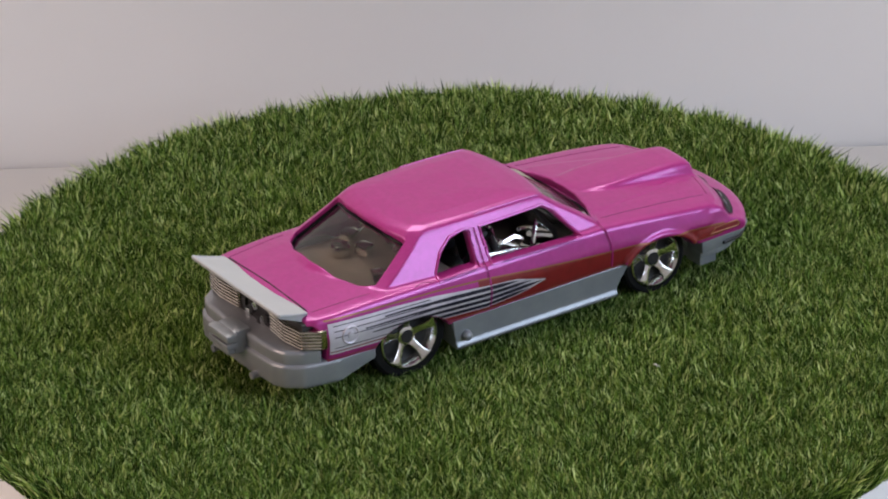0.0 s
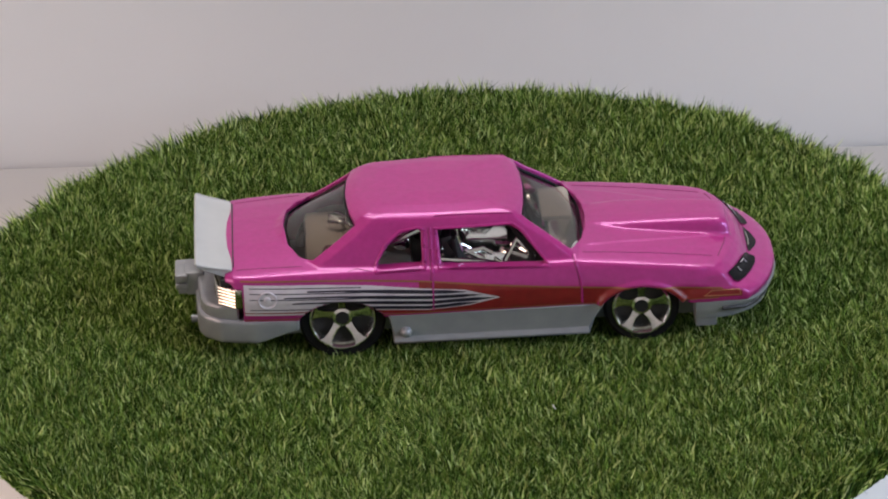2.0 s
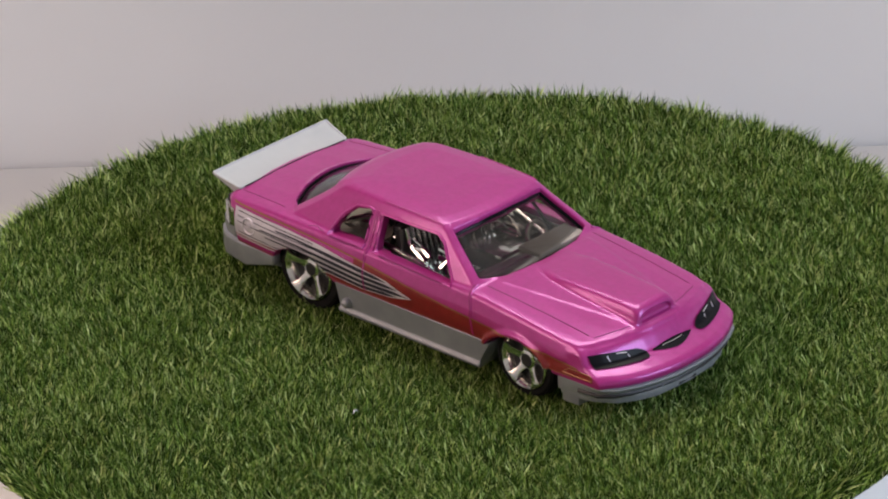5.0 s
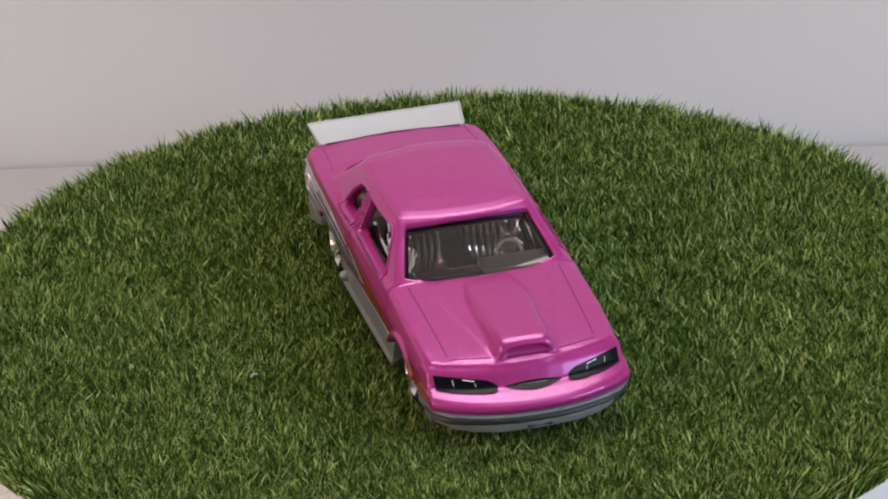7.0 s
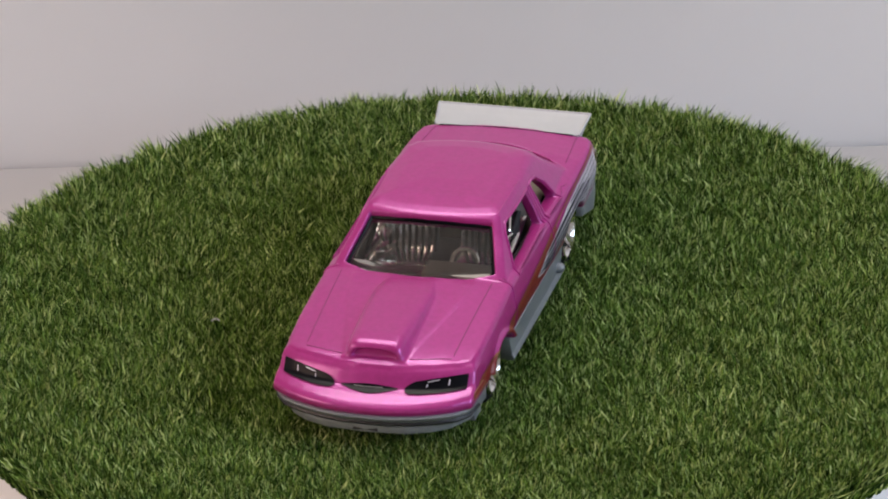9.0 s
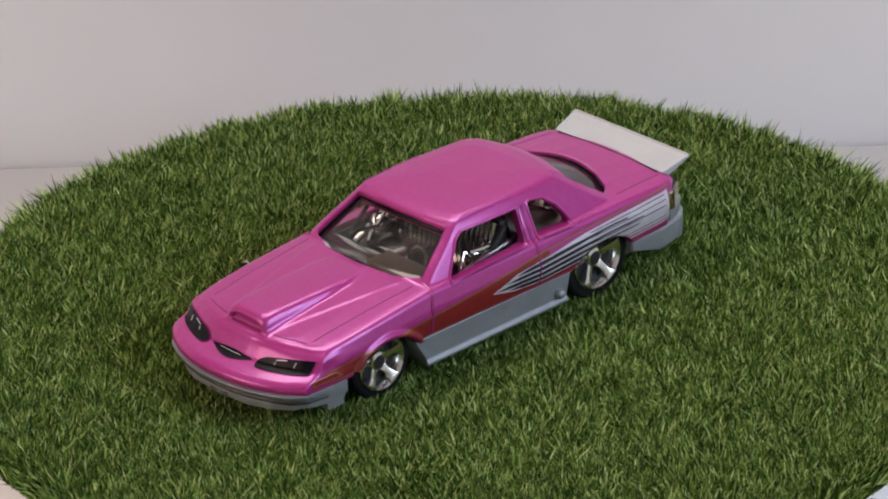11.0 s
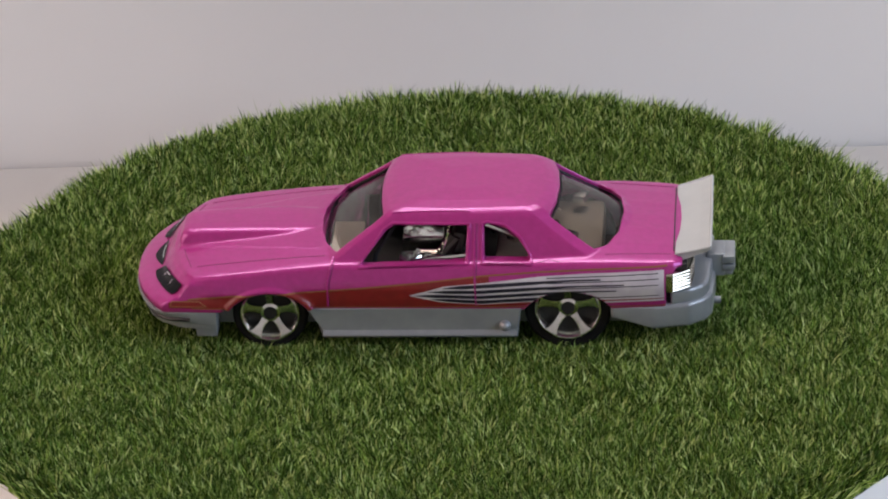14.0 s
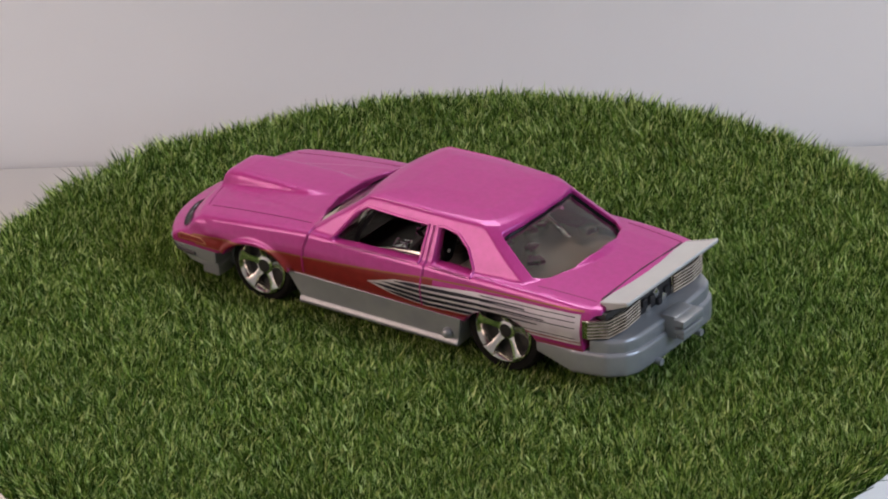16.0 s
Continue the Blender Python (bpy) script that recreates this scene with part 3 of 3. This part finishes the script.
    for s in (1, -1):
        part("cage_bar", tube([(6.5, s * 9.0, 8), (5.5, s * 8.6, 13), (2.5, s * 7.6, 17.2), (-6.0, s * 7.6, 17.4), (-9, s * 7.8, 8)], 0.35), DARK, car, "dark roll cage bar")
        part("cage_bar", tube([(-7, s * 7.4, 17.4), (-16, s * 6.5, 13.0), (-22, s * 6.0, 9)], 0.4), CHROME, car, "chrome roll cage bar")
        part("cage_bar", tube([(6.0, s * 9.2, 10.5), (-1, s * 9.6, 12.6), (-8, s * 9.2, 13.2)], 0.4), CHROME, car, "chrome roll cage bar")
    part("rear_bulkhead", block(-24, -10, -9.5, 9.5, 8, 12.0, 0.8), TAN, car, "dull tan rear shelf")
    clutter = random.Random(4)
    for s in (1, -1):
        part("door_card", block(-7.5, 8.0, s * 10.4 - 0.25, s * 10.4 + 0.25, 7.4, 12.4, 0.15), DARK, car, "dark inner door card")
        for k in range(13):
            x0, z0 = clutter.uniform(-4, 6), clutter.uniform(9.5, 14)
            part("belt_strap", tube([(x0, s * clutter.uniform(7, 9.3), z0), (x0 - clutter.uniform(1, 3), s * clutter.uniform(6.5, 9), z0 + clutter.uniform(0.3, 2.2)), (x0 - clutter.uniform(3, 5), s * clutter.uniform(6, 9), z0 + clutter.uniform(-1, 1.5))], clutter.uniform(0.16, 0.42), 6), CHROME, car, "chrome cabin fitting")
    for k in range(11):
        part("shelf_box", moved(block(-0.9, 0.9, -1.1, 1.1, 0, 1.6, 0.4), Matrix.Translation((clutter.uniform(-21, -11), clutter.uniform(-7, 7), 11.9 + 0.1 * k)) @ Matrix.Rotation(clutter.uniform(0, 3), 4, "Z")), CHROME, car, "chrome fitting on the rear shelf")

    # wheels
    for s in (1, -1):
        make_wheel(car, "front_wheel", *AXLE_F, s, 5.0, 3.85)
        make_wheel(car, "rear_wheel", *AXLE_R, s, 5.75, 4.3)

    # printed flanks
    top = lerp((32.6, 8.1), (30, 8.5), (24, 9.1), (17, 9.5), (11, 9.85), (5.5, 10.3), (0, 10.8), (-8.5, 11.75), (-16, 12.25), (-25, 12.6), (-32.5, 12.75))
    flat = lambda z: (lambda x: z)
    for s in (1, -1):
        make_decal("red_stripe", tree, car, s, 32.6, -9.5, flat(7.35), top, RED, 0.05, "dark red printed stripe", 12)
        make_decal("silver_panel", tree, car, s, 0.9, -32.2, lerp((0.9, 9.05), (-3, 8.1), (-9, 7.6), (-14, 7.65), (-33, 8.1)), lerp((0.9, 9.15), (-3.5, 10.45), (-9, 10.95), (-16, 11.75), (-22, 12.1), (-33, 12.4)), SILVER, 0.08, "silver printed panel", 16)
        for tip, zt, zb, mat, far in ((-3.4, 10.2, 10.45, INK, -24), (-1.5, 9.65, 9.65, INK, -27), (0.3, 9.1, 8.85, INK, -26), (-1.8, 8.55, 8.1, INK, -22), (-5.0, 7.8, 7.45, RED, -32.2)):
            zz = lerp((tip, zt), (-8.3, zb), (-20, zb + 0.75), (-32, zb + 1.0))
            fat = lerp((tip, 0.03), (tip - 2.5, 0.25), (-14, 0.25), (-20, 0.12), (-32.5, 0.06))
            make_decal("printed_stripe", tree, car, s, tip, far, lambda x, f=zz, g=fat: f(x) - g(x), lambda x, f=zz, g=fat: f(x) + g(x), mat, 0.11, "thin dark printed stripe", 2)
        for z0 in (10.1, 10.9, 11.6, 8.6):
            zz = lerp((-16, z0 - 0.1), (-32, z0 + 0.35))
            make_decal("fine_line", tree, car, s, -17.0, -31.5, lambda x, f=zz: f(x) - 0.06, lambda x, f=zz: f(x) + 0.06, INK, 0.11, "hairline printed stripe", 1)
        make_decal("gold_line", tree, car, s, 30.0, -32.6, lambda x: top(x) - 0.02, lambda x: top(x) + 0.2, GOLD, 0.12, "thin gold printed line", 1)
        make_decal("gold_line", tree, car, s, 29.5, -32.6, flat(7.25), flat(7.42), GOLD, 0.12, "thin gold printed line", 1)
    make_trim(car, tree)
    return car


def drape(tree, pts, axis, lift=0.0, n=24):
    """Points of a line laid on the shell, seen along an axis: y takes (x, z, side), z takes (x, y)."""
    out = []
    for a, b in zip(pts, pts[1:]):
        for k in range(n):
            s = k / n
            q = [u + (v - u) * s for u, v in zip(a, b)]
            if axis == "y":
                hit = tree.ray_cast(Vector((q[0], q[2] * 20, q[1])), Vector((0, -q[2], 0)))
            elif axis == "x":
                hit = tree.ray_cast(Vector((60, q[0], q[1])), Vector((-1, 0, 0)))
            else:
                hit = tree.ray_cast(Vector((q[0], q[1], 40)), Vector((0, 0, -1)))
            if hit[0]:
                out.append(hit[0] + hit[1] * lift)
    return out


def make_trim(car, tree):
    for s in (1, -1):
        # door shut lines: a fine ridge with a dark gap beside it
        for pts in ([(10.9, 13.6, s), (11.6, 11.0, s), (11.7, 7.3, s)], [(-7.7, 17.9, s), (-7.6, 13.6, s), (-7.7, 7.3, s)]):
            part("door_edge", tube(drape(tree, pts, "y", 0.0), 0.16, 6), PINK, car, "raised pink door edge")
            gap = [(x - 0.28, z, q) for x, z, q in pts]
            part("door_gap", tube(drape(tree, gap, "y", -0.03), 0.09, 5), SHUT, car, "dark shut line beside the door")
        part("hood_gap", tube(drape(tree, [(12.0, s * 10.1), (29.7, s * 9.6)], "z", -0.02), 0.1, 5), SHUT, car, "dark shut line of the hood")
        part("deck_gap", tube(drape(tree, [(-24.5, s * 10.7), (-33.4, s * 10.0)], "z", -0.02), 0.09, 5), SHUT, car, "dark shut line of the boot lid")
        part("drip_rail", tube(drape(tree, [(3.2, s * 8.75), (-7.5, s * 8.95)], "z", 0.0), 0.13, 6), PINK, car, "raised pink drip rail")
        # quarter badge and side marker
        part("pillar_badge", tube(drape(tree, [(-15.6, 13.35, s), (-17.4, 13.55, s), (-18.8, 13.4, s)], "y", -0.02, 8), 0.08, 5), SHUT, car, "small dark printed badge")
        mk = [(27.6, 7.6, s), (32.4, 7.55, s), (32.2, 8.25, s), (28.6, 8.3, s), (27.6, 7.6, s)]
        part("side_marker", tube(drape(tree, mk, "y", 0.02, 10), 0.1, 5), GOLD, car, "gold outlined side marker")
    part("hood_gap", tube(drape(tree, [(29.75, -9.5), (30.8, -6.2), (31.2, -4.3)], "z", -0.02), 0.1, 5), SHUT, car, "dark shut line of the hood")
    part("hood_gap", tube(drape(tree, [(29.75, 9.5), (30.8, 6.2), (31.2, 4.3)], "z", -0.02), 0.1, 5), SHUT, car, "dark shut line of the hood")
    # cast lips round the windows
    def lip(outline, axis, s=0):
        cx, cy = sum(p[0] for p in outline) / len(outline), sum(p[1] for p in outline) / len(outline)
        ring = []
        for a, b in outline:
            d = math.hypot(a - cx, b - cy)
            ring.append((a + 0.42 * (a - cx) / d, b + 0.42 * (b - cy) / d, s))
        pts = drape(tree, ring + ring[:2], axis, 0.0, 10)
        pts = [p for p in pts if (abs(p.y) > 8.2 if axis == "y" else p.z > 12.8)]
        part("window_lip", tube(pts, 0.2, 6), PINK, car, "raised pink lip round the window")
    for s in (1, -1):
        lip(SIDE_WINDOW, "y", s), lip(QUARTER_WINDOW, "y", s)
    # nose badge
    bm = bmesh.new()
    rows = []
    for k in range(21):
        y = -3.7 + 7.4 * k / 20
        h = 0.3 * (1 - (abs(y) / 3.8) ** 1.6) + 0.03
        rows.append([bm.verts.new(p[0] + p[1] * 0.08) for p in [tree.ray_cast(Vector((60, y, 9.0 + h * q)), Vector((-1, 0, 0)))[:2] for q in (-1, -0.3, 0.3, 1)]])
    for a, b in zip(rows, rows[1:]):
        for j in range(3):
            bm.faces.new((a[j], b[j], b[j + 1], a[j + 1]))
    part("nose_badge", bm, BLACK, car, "black winged nose badge")
    part("badge_bar", tube(drape(tree, [(-2.0, 9.02), (0.0, 8.99), (2.0, 9.02)], "x", 0.12, 10), 0.08, 5), CHROME, car, "chrome bar of the nose badge")
    # filler cap on the right flank
    p = drape(tree, [(-29.2, 10.3, -1), (-29.1, 10.3, -1)], "y", 0.0, 1)[0]
    ring = [(p.x + 1.15 * math.cos(a), p.y - 0.05, p.z + 1.15 * math.sin(a)) for a in [math.pi * k / 12 for k in range(25)]]
    part("filler_ring", tube(ring, 0.16, 6), SILVER, car, "raised round filler cap")
    part("filler_knob", moved(lathe([(0.01, 0.25), (0.4, 0.2), (0.5, 0.0), (0.5, -0.3), (0.01, -0.3)], 16), Matrix.Translation(p) @ Matrix.Rotation(math.pi, 4, "Z")), SILVER, car, "small round knob of the filler cap")
    # silver strokes for the lamps' printed bars and their painted-in glints
    for s in (1, -1):
        for pts in ([(7.2, 9.1), (7.3, 9.6)], [(9.8, 9.2), (9.9, 10.0)], [(7.3, 9.7), (9.0, 9.95)]):
            line = drape(tree, [(s * y, z) for y, z in pts], "x", 0.3, 5)
            part("lamp_glint", tube(line, 0.07, 5), SILVER, car, "silver lamp line, print and painted glint in one")


OMEGA = -15.574


def motions():
    rest = pose(-0.00059, -0.00422, 0.0, 0, 0, -90.85)
    times = [0.5 * k for k in range(33)]

    def turned(t):
        lag = float(np.interp(t, (0, 2, 4, 6.5, 8, 9, 12, 16), (-1.2, -0.75, -0.5, -0.25, 0.0, 0.1, 0.0, -0.3)))
        return pose(0, 0, 0, 0, 0, OMEGA * (t - 8) + lag)
    for thing in (turntable, grass, lint):
        walk(thing, [(t, turned(t)) for t in times])
    walk(toy_car, [(t, turned(t) @ rest) for t in times])


make_setting()
turntable, grass, lint = make_turf()
toy_car = make_car()
motions()
